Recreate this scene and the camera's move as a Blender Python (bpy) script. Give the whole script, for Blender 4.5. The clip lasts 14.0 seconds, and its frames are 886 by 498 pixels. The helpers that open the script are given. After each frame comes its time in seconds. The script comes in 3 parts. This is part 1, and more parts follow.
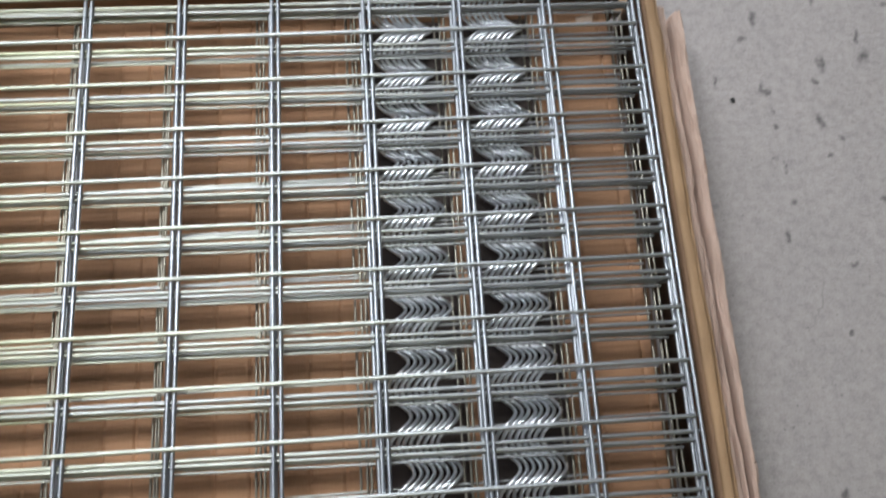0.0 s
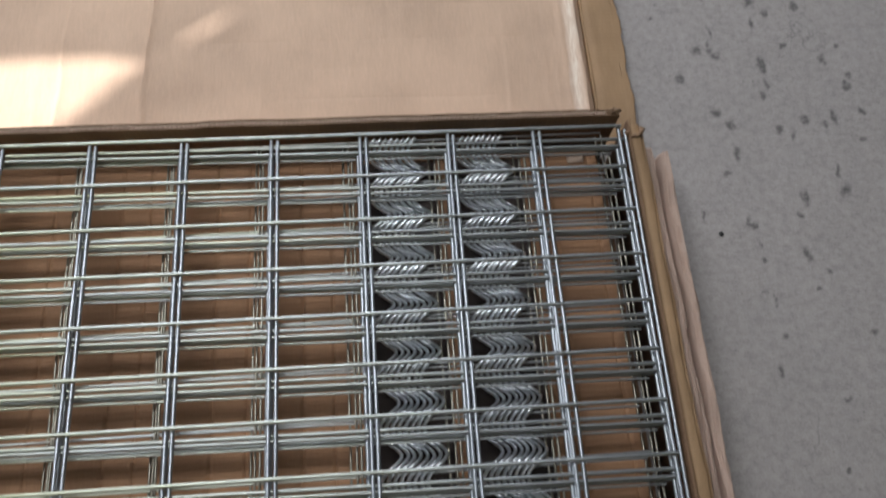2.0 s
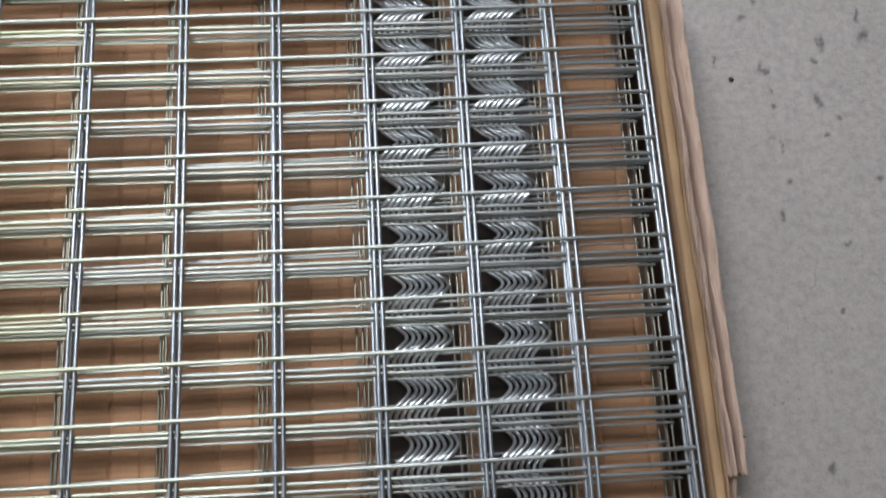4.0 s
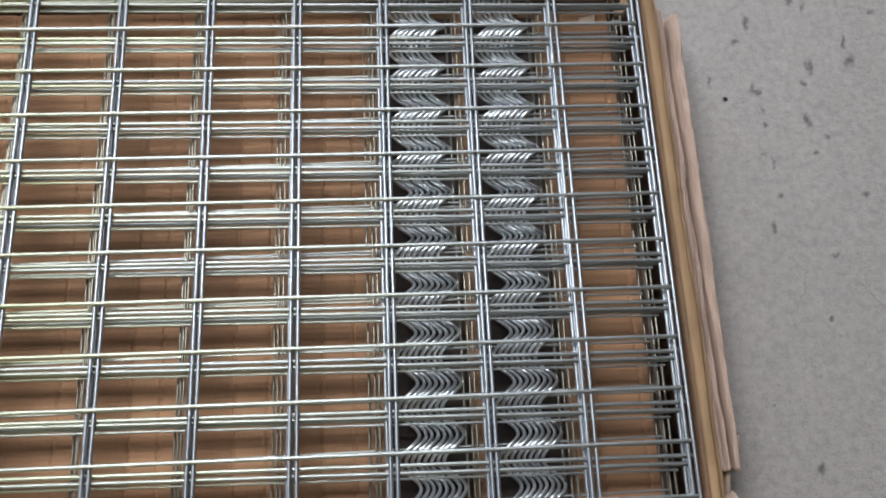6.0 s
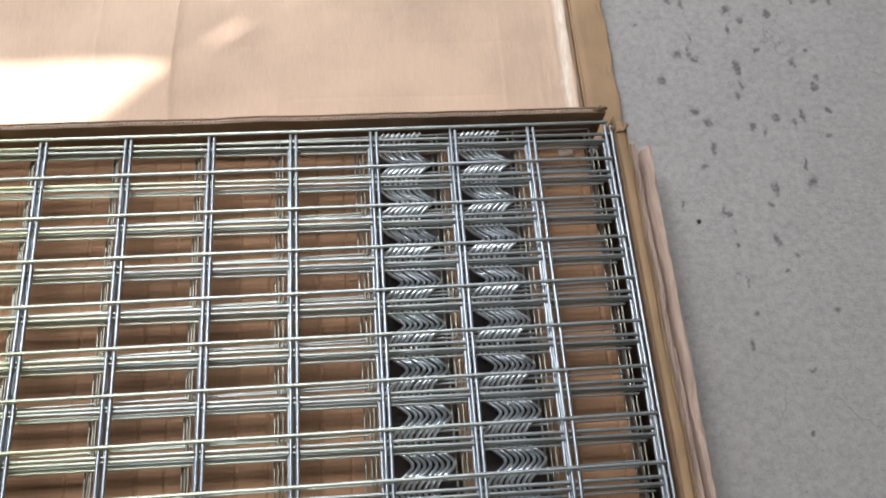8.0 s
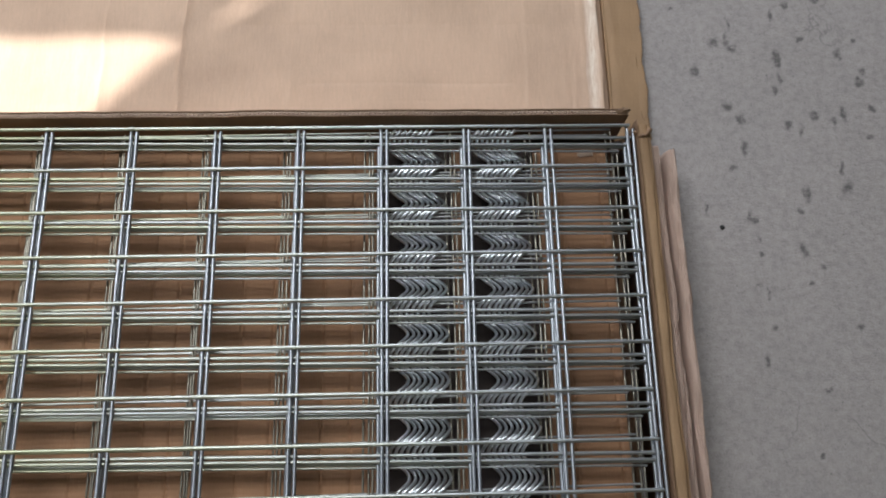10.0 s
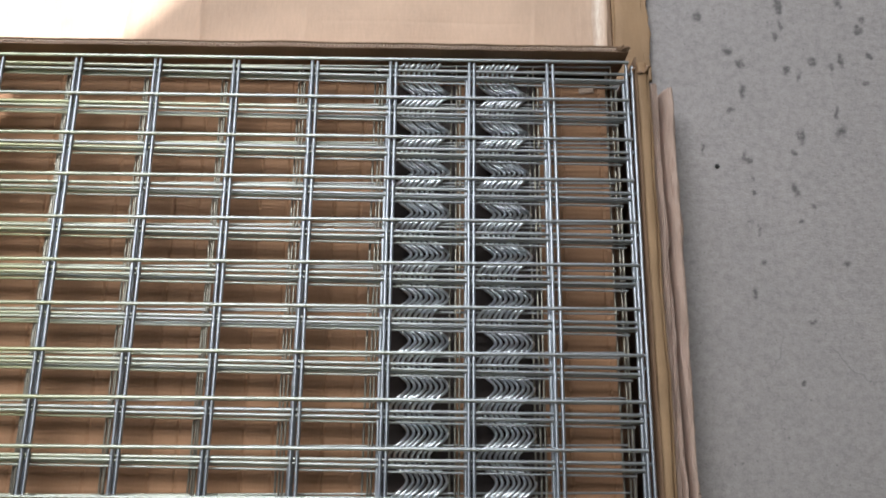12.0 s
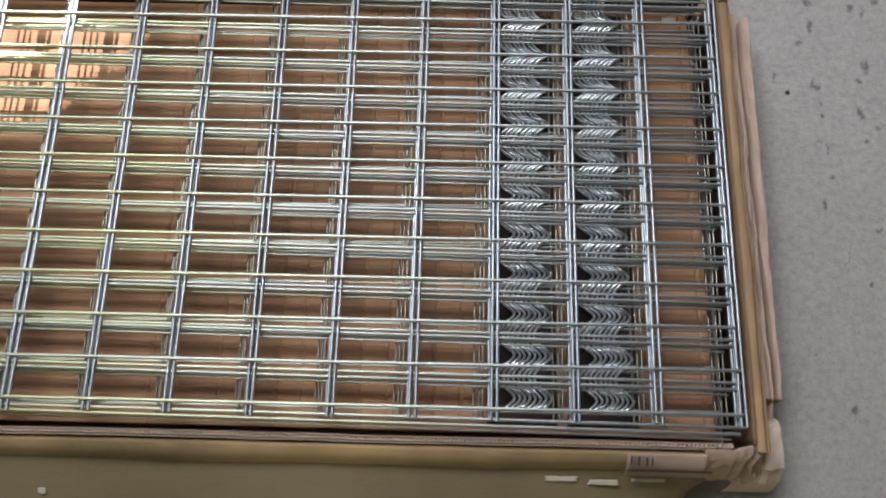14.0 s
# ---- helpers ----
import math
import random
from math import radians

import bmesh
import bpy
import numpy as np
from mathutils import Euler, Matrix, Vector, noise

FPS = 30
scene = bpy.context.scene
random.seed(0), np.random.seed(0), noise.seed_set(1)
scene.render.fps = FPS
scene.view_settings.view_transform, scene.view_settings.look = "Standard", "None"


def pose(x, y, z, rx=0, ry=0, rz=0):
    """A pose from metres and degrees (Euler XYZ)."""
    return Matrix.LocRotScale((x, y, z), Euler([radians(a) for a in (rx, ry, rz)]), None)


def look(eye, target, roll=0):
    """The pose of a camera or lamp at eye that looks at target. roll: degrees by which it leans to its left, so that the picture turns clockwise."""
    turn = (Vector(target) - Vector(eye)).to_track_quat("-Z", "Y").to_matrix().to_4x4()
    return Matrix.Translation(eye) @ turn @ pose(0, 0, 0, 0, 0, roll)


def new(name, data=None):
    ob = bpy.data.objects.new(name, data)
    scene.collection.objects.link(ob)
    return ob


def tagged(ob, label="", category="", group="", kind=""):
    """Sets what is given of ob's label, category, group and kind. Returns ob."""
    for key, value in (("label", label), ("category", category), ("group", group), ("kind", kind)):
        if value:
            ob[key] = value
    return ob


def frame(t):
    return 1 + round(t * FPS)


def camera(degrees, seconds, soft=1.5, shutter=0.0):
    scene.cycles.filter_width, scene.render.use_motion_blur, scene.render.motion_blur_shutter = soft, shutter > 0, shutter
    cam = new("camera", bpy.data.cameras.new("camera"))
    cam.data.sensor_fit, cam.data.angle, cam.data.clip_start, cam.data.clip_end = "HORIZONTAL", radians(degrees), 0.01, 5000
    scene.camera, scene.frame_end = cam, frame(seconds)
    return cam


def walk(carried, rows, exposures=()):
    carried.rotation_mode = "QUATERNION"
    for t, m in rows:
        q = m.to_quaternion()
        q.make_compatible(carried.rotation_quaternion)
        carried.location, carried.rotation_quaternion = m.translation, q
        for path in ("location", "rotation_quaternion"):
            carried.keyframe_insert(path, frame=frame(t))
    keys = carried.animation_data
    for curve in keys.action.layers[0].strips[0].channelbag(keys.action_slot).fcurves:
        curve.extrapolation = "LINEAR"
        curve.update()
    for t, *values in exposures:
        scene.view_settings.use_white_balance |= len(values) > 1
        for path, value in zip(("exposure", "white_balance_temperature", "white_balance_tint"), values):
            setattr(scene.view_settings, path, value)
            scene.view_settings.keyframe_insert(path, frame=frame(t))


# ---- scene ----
# the camera: seconds, place, and turn in degrees
cam = camera(58.02, 14.0, soft=1.9, shutter=0.4)
ROWS = [
    (0, -0.2796, -0.5297, 0.8813, 16.449, -2.609, -3.698),
    (0.5, -0.2843, -0.5033, 0.8925, 20.693, -3.891, -4.501),
    (1, -0.2870, -0.4814, 0.9030, 24.467, -3.628, -4.144),
    (1.5, -0.2850, -0.4509, 0.9108, 26.029, -3.373, -4.018),
    (2, -0.2828, -0.4668, 0.9108, 22.022, -3.230, -4.020),
    (2.5, -0.2833, -0.4769, 0.9100, 18.803, -3.023, -3.796),
    (3, -0.2753, -0.4875, 0.9093, 17.590, -2.501, -3.599),
    (3.5, -0.2743, -0.4963, 0.9056, 15.807, -2.672, -3.506),
    (4, -0.2727, -0.5250, 0.9000, 14.202, -2.317, -3.313),
    (4.2, -0.2765, -0.5247, 0.9033, 12.740, -2.567, -3.364),
    (6.3, -0.2978, -0.5746, 0.9454, 18.376, -3.121, -2.406),
    (6.5, -0.3029, -0.5710, 0.9607, 19.701, -3.268, -2.442),
    (7, -0.3071, -0.5541, 0.9754, 22.551, -3.060, -4.062),
    (7.5, -0.3092, -0.5362, 0.9885, 22.776, -3.485, -4.382),
    (8, -0.3036, -0.5245, 0.9873, 22.370, -3.680, -4.220),
    (8.5, -0.2968, -0.5049, 0.9943, 19.827, -3.541, -4.324),
    (8.7, -0.2965, -0.4785, 0.9986, 18.404, -3.552, -4.728),
    (10.8, -0.2468, -0.4171, 1.0021, 15.853, -0.941, 0.368),
    (11, -0.2495, -0.4387, 1.0082, 15.511, -1.005, 0.261),
    (11.5, -0.2458, -0.4794, 1.0216, 15.232, -1.004, 0.296),
    (12, -0.2431, -0.4961, 1.0359, 14.806, -0.855, 0.494),
    (12.5, -0.2464, -0.5304, 1.0524, 15.133, -0.530, 1.633),
    (13, -0.3006, -0.5711, 1.0660, 15.639, -0.446, 4.445),
    (13.5, -0.3340, -0.5988, 1.0665, 15.200, -0.289, 2.837),
    (14, -0.3517, -0.6804, 1.0948, 16.441, 0.312, 1.414),
]
# the clip's own brightening and darkening, in stops
EXPOSURES = [(0, 1.15), (0.5, 1.10), (1, 0.90), (1.5, 0.59), (2, 0.45), (2.5, 0.82), (3, 1.00), (3.5, 1.05), (4.2, 0.99), (6.3, 1.07), (7.5, 1.02), (8.5, 0.98), (10.8, 0.40), (11.5, 0.70), (12.5, 0.87), (14, 0.89)]
walk(cam, [(t, pose(x, y, z, rx, ry, rz)) for t, x, y, z, rx, ry, rz in ROWS], EXPOSURES)
# ---- end of camera ----

# ---- world, sun, exposure ----
world = bpy.data.worlds.new("sky")
scene.world = world
world.use_nodes = True
wn, wl = world.node_tree.nodes, world.node_tree.links
sky = wn.new("ShaderNodeTexSky")
sky.sky_type = "NISHITA"
sky.sun_disc = False
SUN_TO = Vector((-0.50, 0.46, 0.73)).normalized()
sky.sun_elevation = math.asin(SUN_TO.z)
sky.sun_rotation = math.atan2(SUN_TO.x, SUN_TO.y)
wn["Background"].inputs["Strength"].default_value = 0.15
wl.new(sky.outputs["Color"], wn["Background"].inputs["Color"])
sun = new("sun", bpy.data.lights.new("sun", "SUN"))
sun.data.energy, sun.data.angle, sun.data.color = 5.0, radians(0.4), (1.0, 0.98, 0.96)
sun.matrix_world = look((0, 0, 0), -SUN_TO)
# an added, unseen area lamp: soft light from beyond the carton and to its left
LAMP_AT = (-1.25, 0.62, 2.86)
soft_lamp = new("added_soft_lamp", bpy.data.lights.new("added_soft_lamp", "AREA"))
soft_lamp.data.shape, soft_lamp.data.size, soft_lamp.data.size_y = "RECTANGLE", 1.9, 0.9
soft_lamp.data.energy, soft_lamp.data.color = 47.0, (0.93, 0.97, 1.0)
soft_lamp.matrix_world = pose(*LAMP_AT)
# an added low area lamp in an unseen opening of the north wall
NORTH_OPENING = (-1.30, 3.42, 1.30, 2.8, 1.7)   # place of its middle, width, height
north_lamp = new("added_north_lamp", bpy.data.lights.new("added_north_lamp", "AREA"))
north_lamp.data.shape, north_lamp.data.size, north_lamp.data.size_y = "RECTANGLE", NORTH_OPENING[3], NORTH_OPENING[4]
north_lamp.data.energy, north_lamp.data.color = 50.0, (0.90, 0.95, 1.0)
north_lamp.matrix_world = pose(NORTH_OPENING[0], NORTH_OPENING[1], NORTH_OPENING[2], -90, 0, 0)


# ---- materials ----
def material(name, base, rough=0.6, metal=0.0):
    m = bpy.data.materials.new(name)
    m.use_nodes = True
    b = m.node_tree.nodes["Principled BSDF"]
    b.inputs["Base Color"].default_value = (*base, 1)
    b.inputs["Roughness"].default_value = rough
    b.inputs["Metallic"].default_value = metal
    return m, m.node_tree.nodes, m.node_tree.links, b


def place(n, l, scale=(1, 1, 1), turn=(0, 0, 0), world_space=True):
    """Real-world coordinates (metres) scaled by axis."""
    mp = n.new("ShaderNodeMapping")
    mp.inputs["Scale"].default_value = scale
    mp.inputs["Rotation"].default_value = turn
    if world_space:
        g = n.new("ShaderNodeNewGeometry")
        l.new(g.outputs["Position"], mp.inputs["Vector"])
    else:
        g = n.new("ShaderNodeTexCoord")
        l.new(g.outputs["Object"], mp.inputs["Vector"])
    return mp.outputs["Vector"]


def noise_tex(n, l, vec, scale, detail=4, rough=0.55):
    t = n.new("ShaderNodeTexNoise")
    t.inputs["Scale"].default_value = scale
    t.inputs["Detail"].default_value = detail
    t.inputs["Roughness"].default_value = rough
    l.new(vec, t.inputs["Vector"])
    return t.outputs["Fac"]


def ramp(n, l, fac, stops):
    r = n.new("ShaderNodeValToRGB")
    e = r.color_ramp.elements
    while len(e) < len(stops):
        e.new(0.5)
    for k, (pos, col) in enumerate(stops):
        e[k].position = pos
        e[k].color = (*col, 1) if len(col) == 3 else col
    l.new(fac, r.inputs["Fac"])
    return r.outputs["Color"]


def math_node(n, l, op, a, b=None, clamp=False):
    m = n.new("ShaderNodeMath")
    m.operation = op
    m.use_clamp = clamp
    for k, v in enumerate((a, b)):
        if v is None:
            continue
        if isinstance(v, (int, float)):
            m.inputs[k].default_value = v
        else:
            l.new(v, m.inputs[k])
    return m.outputs[0]


def mix(n, l, fac, a, b, mode="MIX"):
    m = n.new("ShaderNodeMix")
    m.data_type, m.blend_type = "RGBA", mode
    for key, v in ((0, fac), (6, a), (7, b)):
        if isinstance(v, (int, float)):
            m.inputs[key].default_value = v
        elif isinstance(v, tuple):
            m.inputs[key].default_value = (*v, 1)
        else:
            l.new(v, m.inputs[key])
    return m.outputs[2]


def bump(n, l, b, height, strength, distance):
    k = n.new("ShaderNodeBump")
    k.inputs["Strength"].default_value = strength
    k.inputs["Distance"].default_value = distance
    l.new(height, k.inputs["Height"])
    l.new(k.outputs["Normal"], b.inputs["Normal"])


def kraft(name, base, flute_axis, flute=0.25, rough=0.78, stain=0.12, pale_fold=None):
    """Kraft cardboard: fibre grain, faint lines of the flutes, soft blotches. flute_axis: the axis along which the lines follow one another."""
    m, n, l, b = material(name, base, rough)
    b.inputs["Specular IOR Level"].default_value = 0.35
    v = place(n, l)
    blotch = noise_tex(n, l, v, 5.0, 3)
    fibre = noise_tex(n, l, place(n, l, (60, 500, 60) if flute_axis == "x" else (500, 60, 60)), 1.0, 3)
    speck = noise_tex(n, l, v, 900.0, 2)
    dark = tuple(c * (1 - 2.2 * stain) for c in base)
    light = tuple(min(1, c * (1 + stain)) for c in base)
    col = ramp(n, l, blotch, [(0.3, dark), (0.62, light)])
    col = mix(n, l, 0.28, col, ramp(n, l, fibre, [(0.3, tuple(c * 0.75 for c in base)), (0.7, tuple(min(1, c * 1.12) for c in base))]))
    col = mix(n, l, 0.16, col, ramp(n, l, speck, [(0.35, tuple(c * 0.55 for c in base)), (0.65, light)]))
    if pale_fold is not None:
        # a paler band along the fold, broken up by the fibre
        sep = n.new("ShaderNodeSeparateXYZ")
        l.new(v, sep.inputs[0])
        x = math_node(n, l, "ADD", sep.outputs["X"], math_node(n, l, "MULTIPLY", math_node(n, l, "SUBTRACT", noise_tex(n, l, place(n, l, (1, 0.35, 1)), 30.0, 3), 0.5), 0.022))
        d = math_node(n, l, "ABSOLUTE", math_node(n, l, "SUBTRACT", x, pale_fold - 0.009))
        pale_band = math_node(n, l, "SUBTRACT", 1.0, math_node(n, l, "DIVIDE", d, 0.011), clamp=True)
        pale_band = math_node(n, l, "MULTIPLY", pale_band, math_node(n, l, "MULTIPLY", math_node(n, l, "SUBTRACT", fibre, 0.2), 2.2, clamp=True))
        col = mix(n, l, pale_band, col, (0.80, 0.70, 0.60))
    l.new(col, b.inputs["Base Color"])
    w = n.new("ShaderNodeTexWave")
    w.bands_direction = flute_axis.upper()
    w.inputs["Scale"].default_value = 48.0
    w.inputs["Distortion"].default_value = 1.2
    w.inputs["Detail"].default_value = 1.0
    l.new(v, w.inputs["Vector"])
    h = math_node(n, l, "ADD", math_node(n, l, "MULTIPLY", w.outputs["Fac"], flute), math_node(n, l, "MULTIPLY", noise_tex(n, l, v, 28, 4), 0.9))
    h = math_node(n, l, "ADD", h, math_node(n, l, "MULTIPLY", fibre, 0.12))
    bump(n, l, b, h, 0.5, 0.0012)
    return m


M_LID = kraft("kraft_lid", (0.62, 0.432, 0.315), "y", 0.06, pale_fold=0.001)
M_BAND = kraft("kraft_band", (0.34, 0.215, 0.12), "y", 0.15, 0.72, 0.26)
M_WALL = kraft("kraft_wall", (0.29, 0.182, 0.118), "x", 0.2, stain=0.2)
# darkened kraft: shade of the carton's deep gap put into the colour
M_INNER = kraft("kraft_gap_shade", (0.21, 0.125, 0.075), "y", 0.12, 0.85, 0.2)
M_PLEAT = kraft("kraft_pleat", (0.47, 0.345, 0.285), "y", 0.12, 0.76, 0.26)
M_SLIP = kraft("kraft_scuffed", (0.36, 0.255, 0.20), "x", 0.05, 0.85, 0.24)
M_OCHRE = kraft("kraft_ochre_fold", (0.40, 0.275, 0.145), "x", 0.08, 0.76, 0.34)
# kraft turned olive and darker: the flap's greenish shade put into the colour
M_OLIVE = kraft("kraft_flap_shaded", (0.25, 0.19, 0.11), "x", 0.03, 0.85, 0.12)
M_TAB = kraft("kraft_tab", (0.58, 0.455, 0.385), "x", 0.10, 0.76, 0.14)
M_COIL_SHADE = kraft("dark_coil_shade", (0.055, 0.040, 0.035), "y", 0.1, 0.7, 0.25)
M_PAD = kraft("kraft_pad", (0.405, 0.222, 0.124), "y", 0.5, stain=0.2)
M_EDGE = kraft("kraft_cut_edge", (0.64, 0.48, 0.38), "x", 0.0, 0.9)
# dark flute paper: the shade inside the flute holes put into the colour
M_FLUTE = kraft("kraft_flute", (0.22, 0.14, 0.09), "x", 0.0, 0.9)
M_PAPER = kraft("torn_paper", (0.62, 0.55, 0.47), "x", 0.0, 0.9)


def galvanised(name, base, rough, yellow_cast=0.0):
    m, n, l, b = material(name, base, rough, 1.0)
    v = place(n, l)
    big = noise_tex(n, l, v, 35.0, 3)
    fine = noise_tex(n, l, v, 420.0, 3)
    col = ramp(n, l, big, [(0.3, tuple(c * 0.82 for c in base)), (0.7, base)])
    col = mix(n, l, 0.35, col, ramp(n, l, fine, [(0.35, tuple(c * 0.66 for c in base)), (0.6, base)]))
    if yellow_cast:
        # yellow reflected light put into the colour, wire by wire and in runs along it
        info = n.new("ShaderNodeObjectInfo")
        run = noise_tex(n, l, v, 2.5, 2)
        sep = n.new("ShaderNodeSeparateXYZ")
        l.new(v, sep.inputs[0])
        far_end = math_node(n, l, "MULTIPLY", math_node(n, l, "ADD", sep.outputs["X"], 0.15), -1.6, clamp=True)
        f = math_node(n, l, "MULTIPLY", math_node(n, l, "ADD", math_node(n, l, "MULTIPLY", info.outputs["Random"], 0.6), math_node(n, l, "SUBTRACT", run, 0.25)), math_node(n, l, "MULTIPLY", far_end, yellow_cast), clamp=True)
        col = mix(n, l, f, col, tuple(c * k for c, k in zip(base, (1.08, 1.06, 0.62))))
    l.new(col, b.inputs["Base Color"])
    l.new(math_node(n, l, "ADD", math_node(n, l, "MULTIPLY", fine, 0.22), rough - 0.1), b.inputs["Roughness"])
    bump(n, l, b, fine, 0.25, 0.0004)
    return m


M_WIRE = galvanised("galvanised_wire", (0.475, 0.505, 0.55), 0.42)
M_WIRE_CROSS = galvanised("galvanised_cross_wire", (0.46, 0.475, 0.495), 0.42, 1.25)
# thin tan wires, base also darkened for the shade low in the stack
M_WIRE_THIN = galvanised("thin_wire_shaded", (0.30, 0.28, 0.235), 0.38)
M_COIL = galvanised("galvanised_coil", (0.92, 0.95, 0.99), 0.34)


# oily drips on the floor, in millimetres: x, y, radius
DRIPS_FAR = [(172, 375, 6.4), (199, 372, 3.2), (102, 362, 3.2), (115, 337, 3.2), (266, 356, 3.6), (280, 339, 4), (194, 305, 3.6), (172, 283, 5.4), (305, 293, 6.3), (374, 391, 3.6), (435, 373, 8.1), (381, 327, 6.4), (263, 260, 9), (282, 241, 5.4), (328, 251, 6.4),
             (412, 277, 5.4), (113, 237, 3.2), (170, 178, 7.2), (196, 170, 6.4), (297, 186, 4), (138, 133, 6.4), (348, 159, 5.4), (378, 133, 5.4), (372, 115, 6.4), (178, 79, 7.2), (195, 58, 7.2), (297, 62, 5.6), (261, 50, 5.6), (383, 75, 4), (373, 30, 4.8), (175, -13, 4.8)]
DRIPS_NEAR = [(259, -79, 4.6), (194, -90, 4.2), (199, -136, 4.2), (277, -155, 3.8), (260, -177, 3.5), (190, -179, 4.4), (313, -236, 5.2), (201, -238, 4.4), (260, -316, 4.2), (106, -236, 3.5), (200, -114, 2.1), (125, 263, 2.4), (376, 181, 3.2), (258, 321, 2.7), (211, 324, 1.8),
              (438, 272, 3.6), (238, -396, 3.6), (194, -569, 3.6), (151, -497, 1.8), (377, 162, 1.6), (231, 101, 1.5), (298, 92, 1.3), (124, 141, 1.6)]
# smeared ones: x, y, half width, half length
STREAKS = [(248, 345, 4.5, 10), (193, 274, 2.7, 13), (331, 352, 4.5, 10), (367, 365, 6.3, 14), (375, 281, 3.2, 9.5), (260, 222, 2.4, 9), (194, 209, 2.7, 10), (189, 186, 3.6, 11), (258, 153, 5.6, 12), (259, 120, 2.4, 8), (249, 104, 3.6, 8), (342, 67, 4, 10),
           (326, 53, 3.2, 8), (194, 12, 4.2, 11), (326, -14, 2.4, 12), (278, 39, 3.2, 7), (272, -53, 4.8, 9.6), (329, -44, 7.2, 9.6), (190, -83, 2.1, 10), (255, -133, 4.9, 10), (184, -278, 4.2, 6), (131, -71, 2.1, 8), (199, -188, 1.6, 9), (132, 321, 1.8, 5)]


def concrete():
    m, n, l, b = material("concrete", (0.33, 0.325, 0.325), 0.9)
    b.inputs["Specular IOR Level"].default_value = 0.2
    v = place(n, l)
    cloud = noise_tex(n, l, v, 3.0, 5)
    mid = noise_tex(n, l, v, 22.0, 6, 0.65)
    fine = noise_tex(n, l, v, 420.0, 3)
    blot = noise_tex(n, l, v, 150.0, 4, 0.65)
    col = ramp(n, l, cloud, [(0.3, (0.355, 0.324, 0.317)), (0.7, (0.452, 0.408, 0.394))])
    col = mix(n, l, 0.4, col, ramp(n, l, mid, [(0.32, (0.312, 0.284, 0.279)), (0.68, (0.478, 0.430, 0.413))]))
    col = mix(n, l, 0.34, col, ramp(n, l, fine, [(0.3, (0.15, 0.14, 0.14)), (0.7, (0.42, 0.39, 0.38))]))
    grit = noise_tex(n, l, v, 95.0, 5, 0.75)
    col = mix(n, l, 0.30, col, ramp(n, l, grit, [(0.36, (0.19, 0.175, 0.172)), (0.52, (0.39, 0.36, 0.35)), (0.66, (0.50, 0.46, 0.445))]))
    # a few hairline cracks
    bent = n.new("ShaderNodeVectorMath")
    bent.operation = "ADD"
    drift = n.new("ShaderNodeTexNoise")
    drift.inputs["Scale"].default_value = 9.0
    drift.inputs["Detail"].default_value = 6.0
    l.new(v, drift.inputs["Vector"])
    push = n.new("ShaderNodeVectorMath")
    push.operation = "SCALE"
    push.inputs["Scale"].default_value = 0.16
    l.new(drift.outputs["Color"], push.inputs[0])
    l.new(v, bent.inputs[0])
    l.new(push.outputs["Vector"], bent.inputs[1])
    cells = n.new("ShaderNodeTexVoronoi")
    cells.feature = "DISTANCE_TO_EDGE"
    cells.inputs["Scale"].default_value = 2.6
    l.new(bent.outputs["Vector"], cells.inputs["Vector"])
    crack = math_node(n, l, "SUBTRACT", 1.0, math_node(n, l, "DIVIDE", cells.outputs["Distance"], 0.0045), clamp=True)
    crack = math_node(n, l, "MULTIPLY", crack, math_node(n, l, "MULTIPLY", math_node(n, l, "SUBTRACT", noise_tex(n, l, v, 7.0, 2), 0.48), 5.0, clamp=True))
    col = mix(n, l, math_node(n, l, "MULTIPLY", crack, 0.45), col, (0.10, 0.095, 0.095))
    # the drips soaked into the surface, broken up by grain
    oil = n.new("ShaderNodeAttribute")
    oil.attribute_name = "oil"
    soak = math_node(n, l, "MULTIPLY", oil.outputs["Fac"], 1.5, clamp=True)
    soak = math_node(n, l, "MULTIPLY", soak, math_node(n, l, "MULTIPLY", math_node(n, l, "SUBTRACT", blot, 0.24), 3.6, clamp=True))
    col = mix(n, l, math_node(n, l, "MULTIPLY", soak, 0.74), col, (0.075, 0.072, 0.074))
    # pinhead specks all over
    specks = ramp(n, l, noise_tex(n, l, v, 210.0, 2, 0.5), [(0.68, (0, 0, 0)), (0.74, (1, 1, 1))])
    col = mix(n, l, math_node(n, l, "MULTIPLY", specks, 0.55), col, (0.11, 0.105, 0.105))
    l.new(col, b.inputs["Base Color"])
    # trowel marks in patches, and grain
    patch = ramp(n, l, noise_tex(n, l, v, 4.0, 2), [(0.42, (0, 0, 0)), (0.62, (1, 1, 1))])
    trowel = math_node(n, l, "MULTIPLY", noise_tex(n, l, place(n, l, (60, 140, 60), (0, 0, 0.5)), 1.0, 4, 0.6), math_node(n, l, "ADD", math_node(n, l, "MULTIPLY", patch, 0.55), 0.15))
    h = math_node(n, l, "ADD", math_node(n, l, "MULTIPLY", mid, 0.7), math_node(n, l, "ADD", math_node(n, l, "MULTIPLY", fine, 0.30), trowel))
    bump(n, l, b, h, 0.75, 0.0036)
    return m


M_CONC = concrete()


def plain(name, base, rough=0.8):
    m, n, l, b = material(name, base, rough)
    v = place(n, l)
    big = noise_tex(n, l, v, 1.5, 5)
    fine = noise_tex(n, l, v, 60, 3)
    col = ramp(n, l, big, [(0.3, tuple(c * 0.85 for c in base)), (0.7, base)])
    col = mix(n, l, 0.25, col, ramp(n, l, fine, [(0.3, tuple(c * 0.7 for c in base)), (0.7, base)]))
    l.new(col, b.inputs["Base Color"])
    return m


